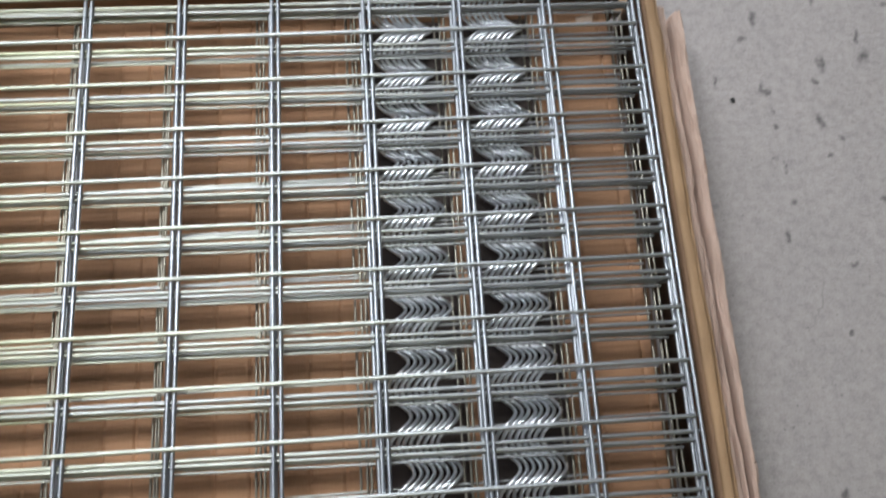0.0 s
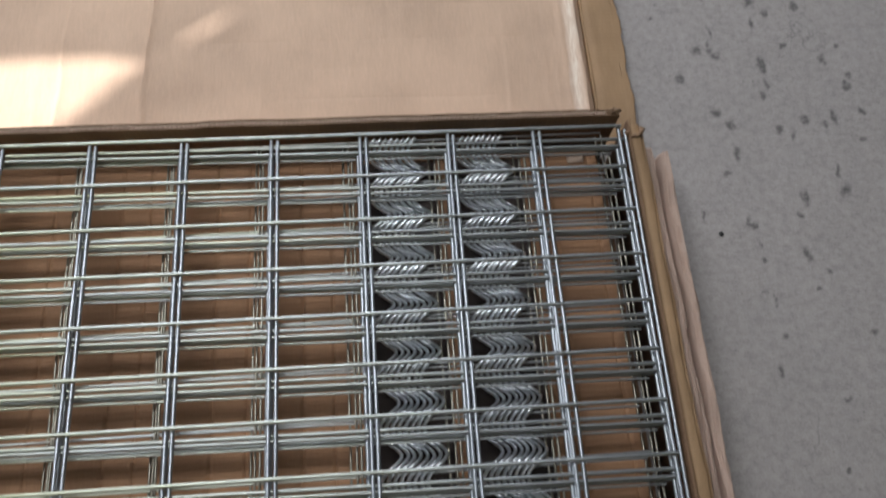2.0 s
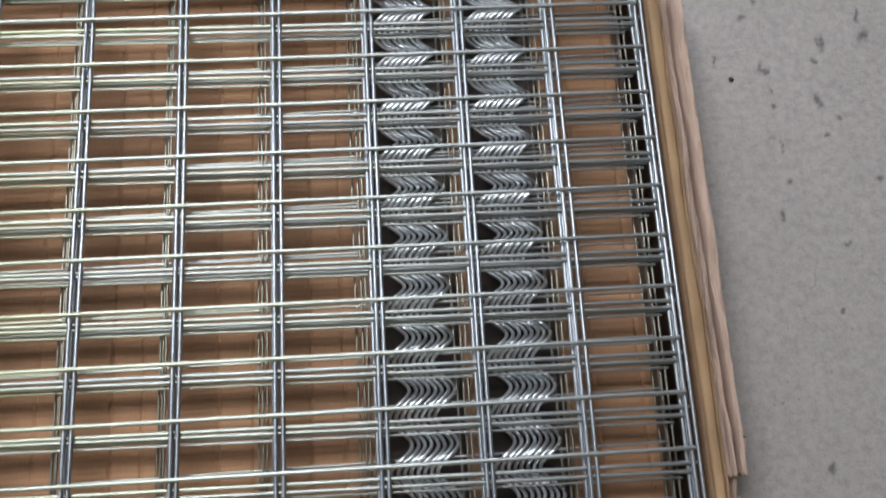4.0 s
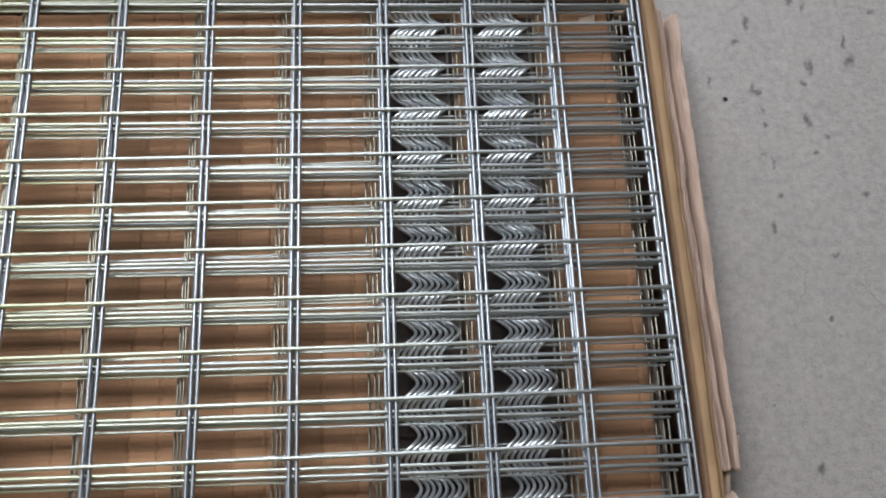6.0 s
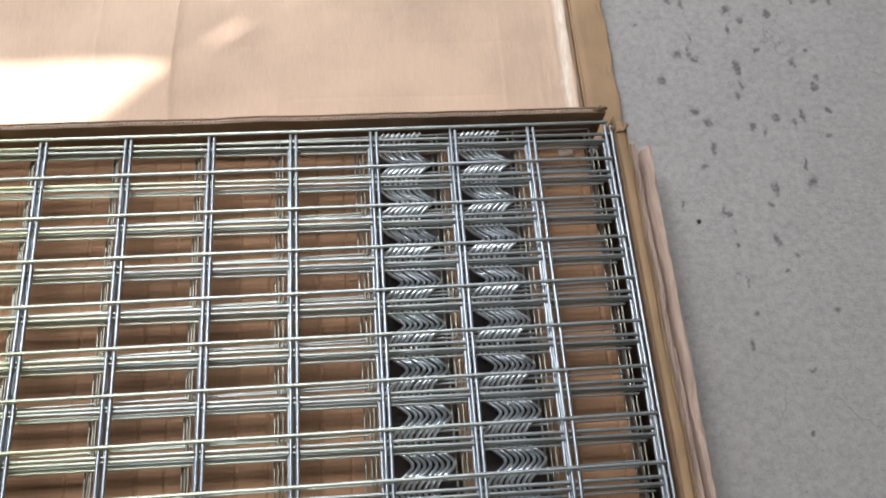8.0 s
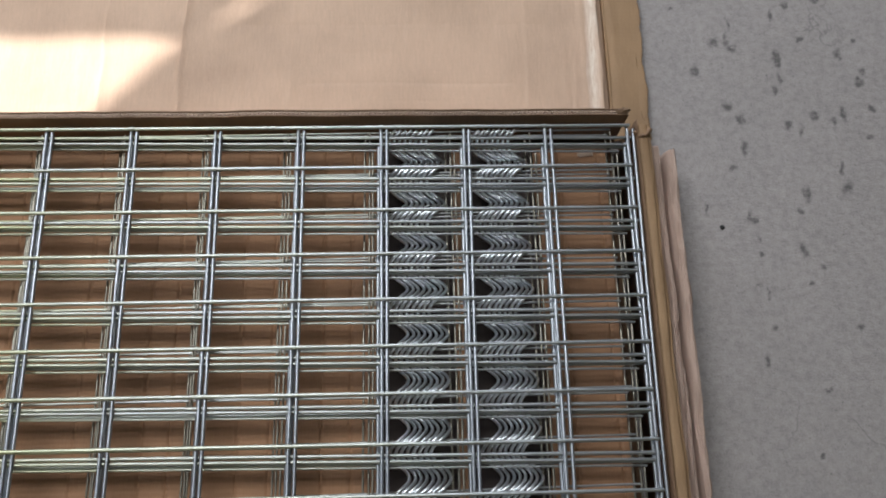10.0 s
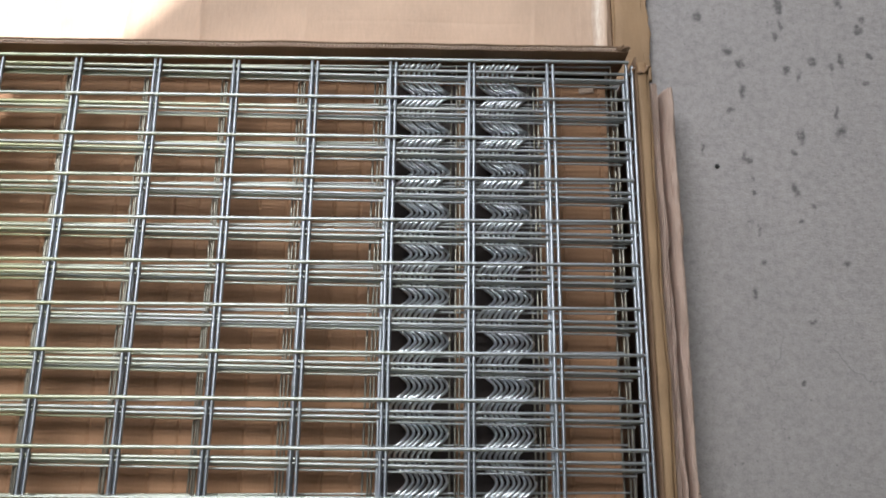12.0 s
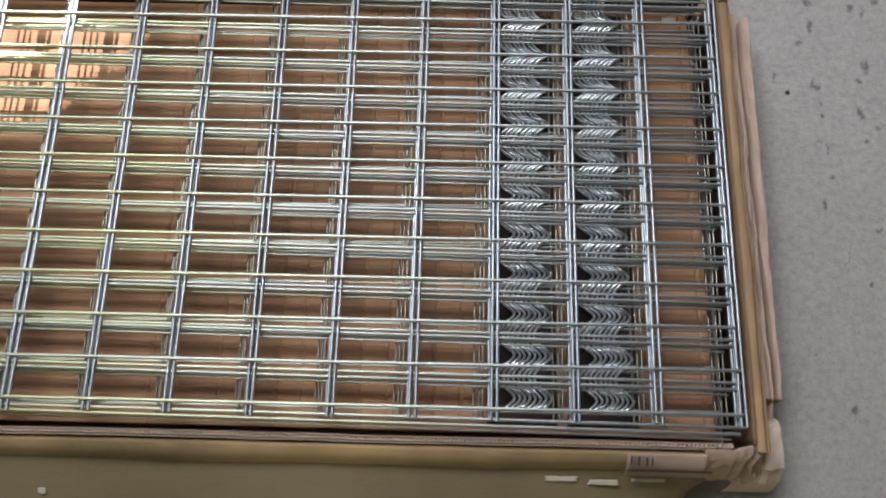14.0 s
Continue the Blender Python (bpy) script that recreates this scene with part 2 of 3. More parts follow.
M_PLASTER = plain("grey_plaster", (0.13, 0.13, 0.135))
M_YELLOW = plain("yellow_bounce", (0.42, 0.41, 0.22))
M_ROOF = plain("unseen_roof", (0.09, 0.087, 0.085))
M_FROST = plain("frosted_pane", (0.8, 0.8, 0.8))
M_PAPERTAN = kraft("printed_slip", (0.46, 0.34, 0.265), "x", 0.0, 0.8)
M_INK = plain("printing_ink", (0.10, 0.06, 0.05))
M_TAR = plain("tar", (0.015, 0.015, 0.015), 0.6)


# ---- mesh helpers ----
def part(name, bm, mat, parent=None, label="", smooth=True):
    me = bpy.data.meshes.new(name)
    bm.to_mesh(me)
    bm.free()
    me.materials.append(mat)
    if smooth:
        me.shade_smooth()
        me.set_sharp_from_angle(angle=radians(40))
    ob = new(name, me)
    ob.parent = parent
    if label:
        tagged(ob, label)
    return ob


def piece(name, me, parent, m):
    ob = new(name, me)
    ob.parent = parent
    ob.matrix_basis = m
    return ob


def box_bm(x0, x1, y0, y1, z0, z1, bevel=0.0, bm=None):
    bm = bm or bmesh.new()
    r = bmesh.ops.create_cube(bm, size=1)
    bmesh.ops.transform(bm, verts=r["verts"], matrix=Matrix.Translation(((x0 + x1) / 2, (y0 + y1) / 2, (z0 + z1) / 2)) @ Matrix.Diagonal((x1 - x0, y1 - y0, z1 - z0, 1)))
    if bevel:
        bmesh.ops.bevel(bm, geom=[e for e in bm.edges], offset=bevel, segments=2, affect="EDGES")
    return bm


def tube_bm(points, radius, sides=8, cap=True, bm=None):
    """A tube swept along a list of points."""
    bm = bm or bmesh.new()
    rings = []
    ref = None
    for k, p in enumerate(points):
        p = Vector(p)
        a, b = Vector(points[max(k - 1, 0)]), Vector(points[min(k + 1, len(points) - 1)])
        t = (b - a).normalized()
        if ref is None:
            ref = t.orthogonal().normalized()
        u = (ref - t * ref.dot(t)).normalized()
        ref = u
        w = t.cross(u)
        rings.append([bm.verts.new(p + radius * (math.cos(q) * u + math.sin(q) * w)) for q in (2 * math.pi * i / sides for i in range(sides))])
    for r0, r1 in zip(rings, rings[1:]):
        for i in range(sides):
            bm.faces.new((r0[i], r0[(i + 1) % sides], r1[(i + 1) % sides], r1[i]))
    if cap:
        bm.faces.new(rings[0][::-1])
        bm.faces.new(rings[-1])
    return bm


def sheet_bm(nu, nv, fn):
    """A grid of quads from fn(u, v), u and v from 0 to 1."""
    bm = bmesh.new()
    g = [[bm.verts.new(fn(i / nu, j / nv)) for j in range(nv + 1)] for i in range(nu + 1)]
    for i in range(nu):
        for j in range(nv):
            bm.faces.new((g[i][j], g[i + 1][j], g[i + 1][j + 1], g[i][j + 1]))
    bmesh.ops.recalc_face_normals(bm, faces=bm.faces)
    return bm


def thick(ob, t, offset=-1.0):
    s = ob.modifiers.new("thickness", "SOLIDIFY")
    s.thickness, s.offset = t, offset
    return ob


def empty(name, label, category, group="", kind="", at=(0, 0, 0)):
    ob = new(name)
    ob.location = at
    ob.empty_display_size = 0.05
    return tagged(ob, label, category, group, kind)


def fbm(x, y, z=0.0, scale=1.0):
    return noise.fractal(Vector((x * scale, y * scale, z)), 1.0, 2.0, 3)


# ---- the plan: metres, z = 0 on the concrete ----
TOP = 0.111            # axis of the uppermost wires
PX, PY = 0.100, 0.05375  # mesh pitch
COLS, ROWSN = 15, 12
LEFT = -(COLS * PX)    # the far, unseen end of the panels
D = 0.0043             # wire thickness
D_LOW = 0.0027         # and in the lower panels

# ---- floor, and unseen walls and ceiling added to shape the light ----
def ground_sheet():
    """One sheet to the horizon, fine where the drips lie; each point knows how much oil it has soaked up."""
    def lines(lo, hi, step):
        far = [lo - 30.0, lo - 8.0, lo - 2.0, lo - 0.5]
        return far + [lo + (hi - lo) * k / round((hi - lo) / step) for k in range(round((hi - lo) / step) + 1)] + [hi + 0.5, hi + 2.0, hi + 8.0, hi + 30.0]
    xs, ys = lines(0.06, 0.50, 0.0022), lines(-0.66, 0.46, 0.0024)
    verts = [(x, y, 0.0) for x in xs for y in ys]
    n = len(ys)
    faces = [(i * n + j, (i + 1) * n + j, (i + 1) * n + j + 1, i * n + j + 1) for i in range(len(xs) - 1) for j in range(n - 1)]
    me = bpy.data.meshes.new("ground")
    me.from_pydata(verts, [], faces)
    me.materials.append(M_CONC)
    co = np.array(verts)
    waver = np.array([noise.noise_vector(Vector((x * 70, y * 70, 0.3))) + 0.6 * noise.noise_vector(Vector((x * 180, y * 180, 2.3))) for x, y, z in verts])
    px, py = co[:, 0] + 0.0045 * waver[:, 0], co[:, 1] + 0.0065 * waver[:, 1]
    oil = np.zeros(len(co))
    for d in DRIPS_FAR + DRIPS_NEAR + STREAKS:
        far = np.hypot((px - d[0] / 1000) / (d[2] / 1000), (py - d[1] / 1000) / (d[-1] / 1000))
        oil = np.maximum(oil, np.clip(1.45 - 1.05 * far, 0.0, 1.0) * (0.70 + 0.3 * ((d[0] * 7 + d[1] * 3) % 10) / 10))
    at = me.attributes.new("oil", "FLOAT", "POINT")
    at.data.foreach_set("value", oil.astype(np.float32))
    return new("ground", me)


ground = ground_sheet()
tagged(ground, "grey concrete floor with dark drips and smudges", "floor", kind="structure")
def wall_with_opening(x0, x1, y0, y1, h, gx0, gx1, gz0, gz1):
    bm = box_bm(x0, gx0, y0, y1, 0, h)
    for b in ((gx1, x1, 0, h), (gx0, gx1, 0, gz0), (gx0, gx1, gz1, h)):
        box_bm(b[0], b[1], y0, y1, b[2], b[3], bm=bm)
    return bm


# unseen walls added to limit the light; the south one bounces yellow
wall_e = part("wall_east", box_bm(2.6, 2.8, -2.8, 3.6, 0, 2.9), M_PLASTER, smooth=False)
tagged(wall_e, "unseen grey wall added to limit the light", "wall", kind="structure")
wall_s = part("wall_south", box_bm(-4.0, 2.6, -2.8, -2.6, 0, 2.9), M_YELLOW, smooth=False)
wall_w = part("wall_west", box_bm(-4.2, -4.0, -2.8, 3.6, 0, 2.9), M_PLASTER, smooth=False)
tagged(wall_w, "unseen grey wall added to limit the light", "wall", kind="structure")
wall_n = part("wall_north", wall_with_opening(-4.0, 2.6, 3.4, 3.6, 2.9, NORTH_OPENING[0] - NORTH_OPENING[3] / 2, NORTH_OPENING[0] + NORTH_OPENING[3] / 2, NORTH_OPENING[2] - NORTH_OPENING[4] / 2, NORTH_OPENING[2] + NORTH_OPENING[4] / 2), M_PLASTER, smooth=False)
tagged(wall_n, "unseen grey wall added to limit the light", "wall", kind="structure")
tagged(wall_s, "unseen yellow wall added to bounce yellow light", "wall", kind="structure")


def sun_mask_roof():
    """An added, unseen flat roof that blocks the sun; its gaps are cut to shape the sun patches."""
    h = 2.9
    def up(x, y, z=0.01):
        s = (h - z) / SUN_TO.z
        return (x + SUN_TO.x * s, y + SUN_TO.y * s, h)
    def slit(xa, ya, xb, yb, w):
        d = Vector((xb - xa, yb - ya)).normalized() * w
        m = ((xa + xb) / 2, (ya + yb) / 2)
        return [(xa, ya), (m[0] + d.y, m[1] - d.x), (xb, yb), (m[0] - d.y, m[1] + d.x)]
    holes = [
        slit(-0.555, 0.193, -0.452, 0.268, 0.0060), slit(-0.440, 0.283, -0.300, 0.338, 0.0048), slit(-0.55, 0.282, -0.395, 0.347, 0.0040),
        [(-0.578, 0.178), (-0.64, 0.185), (-0.78, 0.182), (-1.15, 0.20), (-1.62, 0.20), (-1.62, -0.40), (-1.3, -0.34), (-0.93, -0.23), (-0.81, -0.12), (-0.73, 0.030), (-0.672, 0.088), (-0.62, 0.142)],
        [(-0.285, 0.347), (-0.19, 0.378), (-0.08, 0.425), (0.03, 0.52), (-0.12, 0.60), (-0.19, 0.43)],
    ]
    # an added gap that puts sun on the south wall for yellow bounce
    south = [(-3.95, -0.96, h), (-2.38, -0.96, h), (-1.76, -1.53, h), (-3.36, -1.53, h)]
    bm = bmesh.new()
    edges = []
    for loop in [south, [(-4.2, -2.8, h), (2.8, -2.8, h), (2.8, 3.6, h), (-4.2, 3.6, h)]] + [[up(*q) for q in hole] for hole in holes]:
        vs = [bm.verts.new(q) for q in loop]
        edges += [bm.edges.new((vs[i], vs[(i + 1) % len(vs)])) for i in range(len(vs))]
    bmesh.ops.triangle_fill(bm, edges=edges, use_beauty=True)
    return bm


roof = thick(part("ceiling", sun_mask_roof(), M_ROOF, smooth=False), 0.002, 1.0)
tagged(roof, "unseen ceiling added to mask the sun into patches", "ceiling", kind="structure")

# added, unseen pane and frame above the soft lamp, just under the ceiling
lamp_pane = empty("lamp_pane", "unseen frosted pane added above the soft lamp", "roof light", kind="structure", at=(LAMP_AT[0], LAMP_AT[1], 2.88))
part("pane", box_bm(-0.96, 0.96, -0.71, 0.71, 0.0, 0.012), M_FROST, lamp_pane, smooth=False)
for b in ((-1.02, 1.02, 0.71, 0.77), (-1.02, 1.02, -0.77, -0.71), (-1.02, -0.96, -0.71, 0.71), (0.96, 1.02, -0.71, 0.71)):
    part("pane_frame", box_bm(b[0], b[1], b[2], b[3], -0.03, 0.014), M_PLASTER, lamp_pane, smooth=False)

# ---- wire mesh panels ----
def rod(length, radius, axis, bend, mat):
    n = 12 if bend else 1
    pts = []
    for i in range(n + 1):
        s = i / n
        q = bend * math.sin(math.pi * s)
        pts.append((-length * s, q, 0) if axis == "x" else (q, -length * s, 0))
    bm = tube_bm(pts, radius, 10)
    me = bpy.data.meshes.new("wire")
    bm.to_mesh(me)
    bm.free()
    me.materials.append(mat)
    me.shade_smooth()
    me.set_sharp_from_angle(angle=radians(50))
    return me


ROD_X = [[rod(-LEFT + 0.006, d / 2, "x", b, m) for b in (0.0, 0.0008, -0.0008)] for d, m in ((D, M_WIRE_CROSS), (D_LOW, M_WIRE_CROSS))]
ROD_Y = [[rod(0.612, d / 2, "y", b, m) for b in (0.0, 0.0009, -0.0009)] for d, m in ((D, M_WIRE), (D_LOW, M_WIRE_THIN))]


def mesh_panel(label, z_cross, z_long, x_off, y_off, flipped, gauge, skew, seed):
    """A welded panel: cross wires along x at pitch PY, long wires along y at pitch PX. flipped: the free ends stand at the far side. skew: degrees by which the cross wires are out of square."""
    rnd = random.Random(seed)
    p = empty("wire_mesh_panel", label, "mesh panel", "stack of mesh panels", at=(0, 0, TOP + z_cross))
    for j in range(ROWSN):
        y = (-0.0013 if j == 0 and not flipped else -j * PY) + y_off + rnd.uniform(-0.0004, 0.0004)
        piece("cross_wire", ROD_X[gauge][rnd.randrange(3)], p, pose(0.0035 + x_off + rnd.uniform(-0.001, 0.001), y, 0, 0, 0, skew + rnd.uniform(-0.04, 0.04)))
    y_top = 0.002 if not flipped else 0.010
    for i in range(COLS + 1):
        x = (0.002 if i == 0 else -i * PX) + x_off + rnd.uniform(-0.0005, 0.0005)
        y0 = min(y_top + y_off, 0.002) + rnd.uniform(-0.0006, 0.0006)
        y1 = -0.6035 + rnd.uniform(-0.002, 0.001)
        piece("long_wire", ROD_Y[gauge][rnd.randrange(3)], p, pose(x, y0, z_long - z_cross, 0, 0, rnd.uniform(-0.05, 0.05)) @ Matrix.Diagonal((1, (y0 - y1) / 0.612, 1, 1)))
    return p


PANELS = [
    ("uppermost galvanised welded wire mesh panel, flat on the stack", 0.0, -0.0041, 0.0, 0.0, False, 0, 0.0),
    ("galvanised welded wire mesh panel nested under the uppermost one", -0.0082, -0.0041, 0.0068, -0.0143, True, 0, -0.38),
    ("galvanised welded wire mesh panel in the stack", -0.0082, -0.0123, -0.0030, -0.0220, False, 0, -0.60),
    ("galvanised welded wire mesh panel in the stack", -0.0163, -0.0123, 0.0005, -0.0228, True, 0, -0.50),
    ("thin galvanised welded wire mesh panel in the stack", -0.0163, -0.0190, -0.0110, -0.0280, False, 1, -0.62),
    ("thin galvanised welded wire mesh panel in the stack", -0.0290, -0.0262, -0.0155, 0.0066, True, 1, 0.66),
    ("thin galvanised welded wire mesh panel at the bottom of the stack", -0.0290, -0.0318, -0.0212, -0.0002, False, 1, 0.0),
]
for k, spec in enumerate(PANELS):
    mesh_panel(*spec, seed=11 + k)

# ---- spiral binders under the panels ----
R_COIL, WIRE_COIL, Z_COIL = 0.0108, 0.0038, TOP - 0.0318


def coil_mesh():
    pts, y = [], 0.0
    n = 22
    for k in range(-16, 227):
        q = 2 * math.pi * k / n
        pts.append((R_COIL * math.cos(q), -PY * q / (2 * math.pi), R_COIL * math.sin(q)))
    bm = tube_bm(pts, WIRE_COIL / 2, 7)
    me = bpy.data.meshes.new("spiral_binder")
    bm.to_mesh(me)
    bm.free()
    me.materials.append(M_COIL)
    me.shade_smooth()
    return me


COIL = coil_mesh()
rnd = random.Random(5)
for first, step in ((-0.2812, 0.0067), (-0.1775, 0.0065)):
    for k in range(8):
        c = new("spiral_binder", COIL)
        c.matrix_basis = pose(first + k * step + rnd.uniform(-0.0003, 0.0003), -0.0360 + rnd.uniform(-0.0008, 0.0008), Z_COIL, 0, 0, rnd.uniform(-0.04, 0.04))
        tagged(c, "shiny galvanised spiral wire binder nested in a bundle", "spiral wire", "bundles of spiral binders")

# ---- the carton ----
carton = empty("carton", "open kraft cardboard carton holding wire mesh panels on concrete", "cardboard box")
YF, YN, XR, XL = 0.0120, -0.6250, 0.0085, LEFT - 0.012   # inner faces
TH = 0.0082
BX = 0.0012
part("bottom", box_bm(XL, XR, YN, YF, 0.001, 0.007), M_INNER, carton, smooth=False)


def ribbon(points, half, z0, tops):
    """An upright strip of paper along a line seen from above."""
    bm = bmesh.new()
    cols = []
    for k, p in enumerate(points):
        t = (points[min(k + 1, len(points) - 1)] - points[max(k - 1, 0)]).normalized()
        side = Vector((-t.y, t.x, 0)) * half
        cols.append([bm.verts.new((q.x, q.y, z)) for q, z in ((p - side, z0), (p - side, tops[k]), (p + side, tops[k]), (p + side, z0))])
    for c0, c1 in zip(cols, cols[1:]):
        for i in range(3):
            bm.faces.new((c0[i], c1[i], c1[i + 1], c0[i + 1]))
    bm.faces.new(cols[0])
    bm.faces.new(cols[-1][::-1])
    bmesh.ops.recalc_face_normals(bm, faces=bm.faces)
    return bm


def fluted_wall(name, a, b, normal, z0, z1, wob, liner, label=""):
    """A double-wall board from a to b: three liners with a coarse and a fine wavy sheet between them."""
    a, b, nrm = Vector(a), Vector(b), Vector(normal)
    length = (b - a).length

    def at(s):
        return a.lerp(b, s) + nrm * (wob * fbm(s * length, 3.3, normal[0], 6.0))

    def top(s, low=0.0):
        crushed = max(0.0, fbm(s * length, 1.1, normal[1], 11.0) - 0.25)
        return z1 + 0.0016 * fbm(s * length, 7.7, normal[1], 9.0) + 0.0005 * fbm(s * length, 2.2, normal[1], 90.0) - low - 0.004 * crushed

    w = None
    for lay, off in (("inner_liner", 0.0004), ("middle_liner", 0.0046), ("outer_liner", TH - 0.0004)):
        n = int(length / 0.008)
        pts = [at(k / n) + nrm * off for k in range(n + 1)]
        bm = ribbon(pts, 0.0004, z0, [top(k / n) for k in range(n + 1)])
        if w is None:
            w = part(name, bm, liner, carton, label)
        else:
            part(lay, bm, M_EDGE if lay == "middle_liner" else liner, w)
    for lo, hi, pitch in ((0.0008, 0.0042, 0.0052), (0.0050, TH - 0.0008, 0.0034)):
        n = int(length / pitch * 8)
        pts = [at(k / n) + nrm * (lo + (hi - lo) * (0.5 + 0.5 * math.sin(k * math.pi / 4))) for k in range(n + 1)]
        part("flute", ribbon(pts, 0.00032, z1 - 0.030, [top(k / n, 0.0003) for k in range(n + 1)]), M_FLUTE if lo > 0.004 else M_EDGE, w, "wavy middle sheet of the board")
    return w


fluted_wall("far_wall", (XL, YF, 0), (XR - 0.004, YF, 0), (0, 1, 0), 0.0, TOP + 0.003, BX, M_WALL)
fluted_wall("near_wall", (XL, YN, 0), (XR - 0.02, YN, 0), (0, -1, 0), 0.0, TOP + 0.002, BX, M_PAPERTAN)
fluted_wall("left_wall", (XL, YN, 0), (XL, YF, 0), (-1, 0, 0), 0.0, TOP, BX, M_WALL)


def right_wall():
    def fn(u, v):
        y = 0.006 - 0.632 * u
        wv = 0.0016 * fbm(y, 1.0, 0.0, 7.0)
        prof = [(0.0120, 0.0), (0.0120, TOP - 0.004), (0.0126, TOP + 0.001), (0.0136, TOP + 0.002), (0.0146, TOP - 0.001)]
        x, z = prof[round(v * 4)]
        return (x + wv + 0.003 * u, y, z)
    return sheet_bm(60, 4, fn)


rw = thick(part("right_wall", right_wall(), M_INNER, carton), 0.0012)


def rolled_band(y0, y1, x0, x1, seed, sag=0.0):
    """The rounded fold along the top of a side wall."""
    def fn(u, v):
        y = y0 + (y1 - y0) * u
        a = math.pi * v
        mid, half = (x0 + x1) / 2, (x1 - x0) / 2
        w = 0.0022 * fbm(y, seed, 0.0, 8.0)
        z = TOP - 0.006 + 0.0075 * math.sin(a) ** 0.7 - 0.006 * v + 0.0012 * fbm(y, seed + 5, v, 22.0) - (0.028 if v > 0.99 else 0)
        crack = math.exp(-((v - 0.68 - 0.10 * fbm(y, seed + 9, 0, 4.0)) / 0.05) ** 2)
        z -= 0.0075 * crack * max(0.0, min(1.0, 2.2 * fbm(y, seed + 3, 0, 5.0) + 0.5 + 0.5 * u))
        return (mid - half * math.cos(a) + w * (0.4 + v) + 0.004 * u, y, z)
    return sheet_bm(200, 28, fn)


band = part("rolled_edge", rolled_band(0.0, -0.634, 0.0148, 0.032, 2.0), M_BAND, carton, "ochre rounded fold of cardboard")


def pleats():
    """Two rounded folds with sharp valleys beside and between them; the outer one comes down to the floor."""
    def fn(u, v):
        y = -0.019 - 0.549 * u
        kink = math.exp(-((u - 0.62) / 0.05) ** 2)
        x1 = 0.0325 + 0.002 * u
        x2 = 0.0535 + 0.0070 * fbm(y, 4.0, 0, 4.5) + 0.0030 * kink + 0.003 * u
        x3 = 0.0820 + 0.0020 * fbm(y, 6.0, 0, 6.0) + 0.003 * u - 0.012 * u ** 3
        if v < 0.44:
            q = v / 0.44
            x = x1 + (x2 - x1) * q
            z = 0.022 + 0.068 * (1 - min(1.0, abs(2 * q - 1.0)) ** 6) - 0.006 * q - 0.010 * abs(2 * q - 1.0) ** 2
            z -= 0.013 * math.exp(-((q - 0.60 - 0.25 * fbm(y, 11.0, 0, 3.0)) / 0.06) ** 2) * max(0.0, min(1.0, 0.4 + 2.0 * fbm(y, 12.0, 0, 4.0)))
        else:
            q = (v - 0.44) / 0.56
            x = x2 + (x3 - x2) * q ** 0.8
            z = 0.022 + 0.054 * (1 - abs(q / 0.38 - 1) ** 6) - 0.010 * abs(q / 0.38 - 1) ** 2 if q < 0.38 else 0.076 - 0.074 * ((q - 0.38) / 0.62) ** 1.7
            z -= 0.008 * kink * math.exp(-((q - 0.25) / 0.15) ** 2)
            z -= 0.011 * math.exp(-((q - 0.47 - 0.2 * fbm(y, 13.0, 0, 3.5)) / 0.05) ** 2) * max(0.0, min(1.0, 0.3 + 2.0 * fbm(y, 14.0, 0, 4.0)))
        z += 0.0040 * fbm(y, 2.0, v * 3, 6.0) + 0.0022 * fbm(y, v * 2.5, 8.0, 16.0) + 0.0009 * fbm(y, v * 4, 5.0, 45.0)
        x += 0.0008 * fbm(y, 9.0, v * 5, 18.0)
        if u in (0.0, 1.0):
            y += 0.0022 * fbm(v, u, 2.0, 40.0)
        return (x, y, max(z, 0.002))
    return sheet_bm(170, 84, fn)


flap = part("side_flap", pleats(), M_PLEAT, carton, "pinkish crumpled side flap folded down in pleats")
thick(flap, 0.0035)


def near_fold():
    """The outer sheet of the near wall, rounded over at the top and bulging."""
    prof = [(0.0, TOP - 0.014), (0.0015, TOP - 0.006), (0.006, TOP - 0.004), (0.013, TOP - 0.007), (0.020, TOP - 0.018), (0.025, TOP - 0.034), (0.026, 0.05), (0.024, 0.0)]
    def fn(u, v):
        x = XL + (-0.030 - XL) * u
        o, z = prof[round(v * 7)]
        return (x, YN - TH - 0.0005 - o * (1 + 0.10 * fbm(x, 3.0, 0, 4.0)), z + (0.002 * fbm(x, 6.0, v, 8.0) if z > 0.02 else 0))
    return sheet_bm(120, 7, fn)


thick(part("near_outer_sheet", near_fold(), M_OCHRE, carton, "ochre outer sheet of the carton wall"), 0.002)


def near_flap():
    """The near flap, folded out and sloping down to the floor."""
    def fn(u, v):
        x = XL + (-0.045 - XL) * u + (0.02 * fbm(v * 0.2, 4.0, 0, 12.0) if u > 0.99 else 0)
        y = YN - TH - 0.0235 - (0.130 - 0.080 * max(0.0, min(1.0, 10 * u - 9.0))) * v
        z = 0.074 * (1 - v) ** 1.15 + 0.002 + 0.0015 * fbm(x, v, 3.0, 5.0) * math.sin(math.pi * v)
        return (x, y, max(z, 0.0015))
    return sheet_bm(90, 24, fn)


thick(part("near_flap", near_flap(), M_OLIVE, carton, "kraft flap folded out and hanging to the floor"), 0.003)

# ---- the pad below the coils ----
pad = empty("cardboard_tray", "brown cardboard tray turned over under the wire panels", "cardboard tray")
PZ = TOP - 0.058
PAD_CREASES = (-0.024, -0.075, -0.338, -0.372, -0.432, -0.468, -0.545, -0.577, -0.652, -0.741)


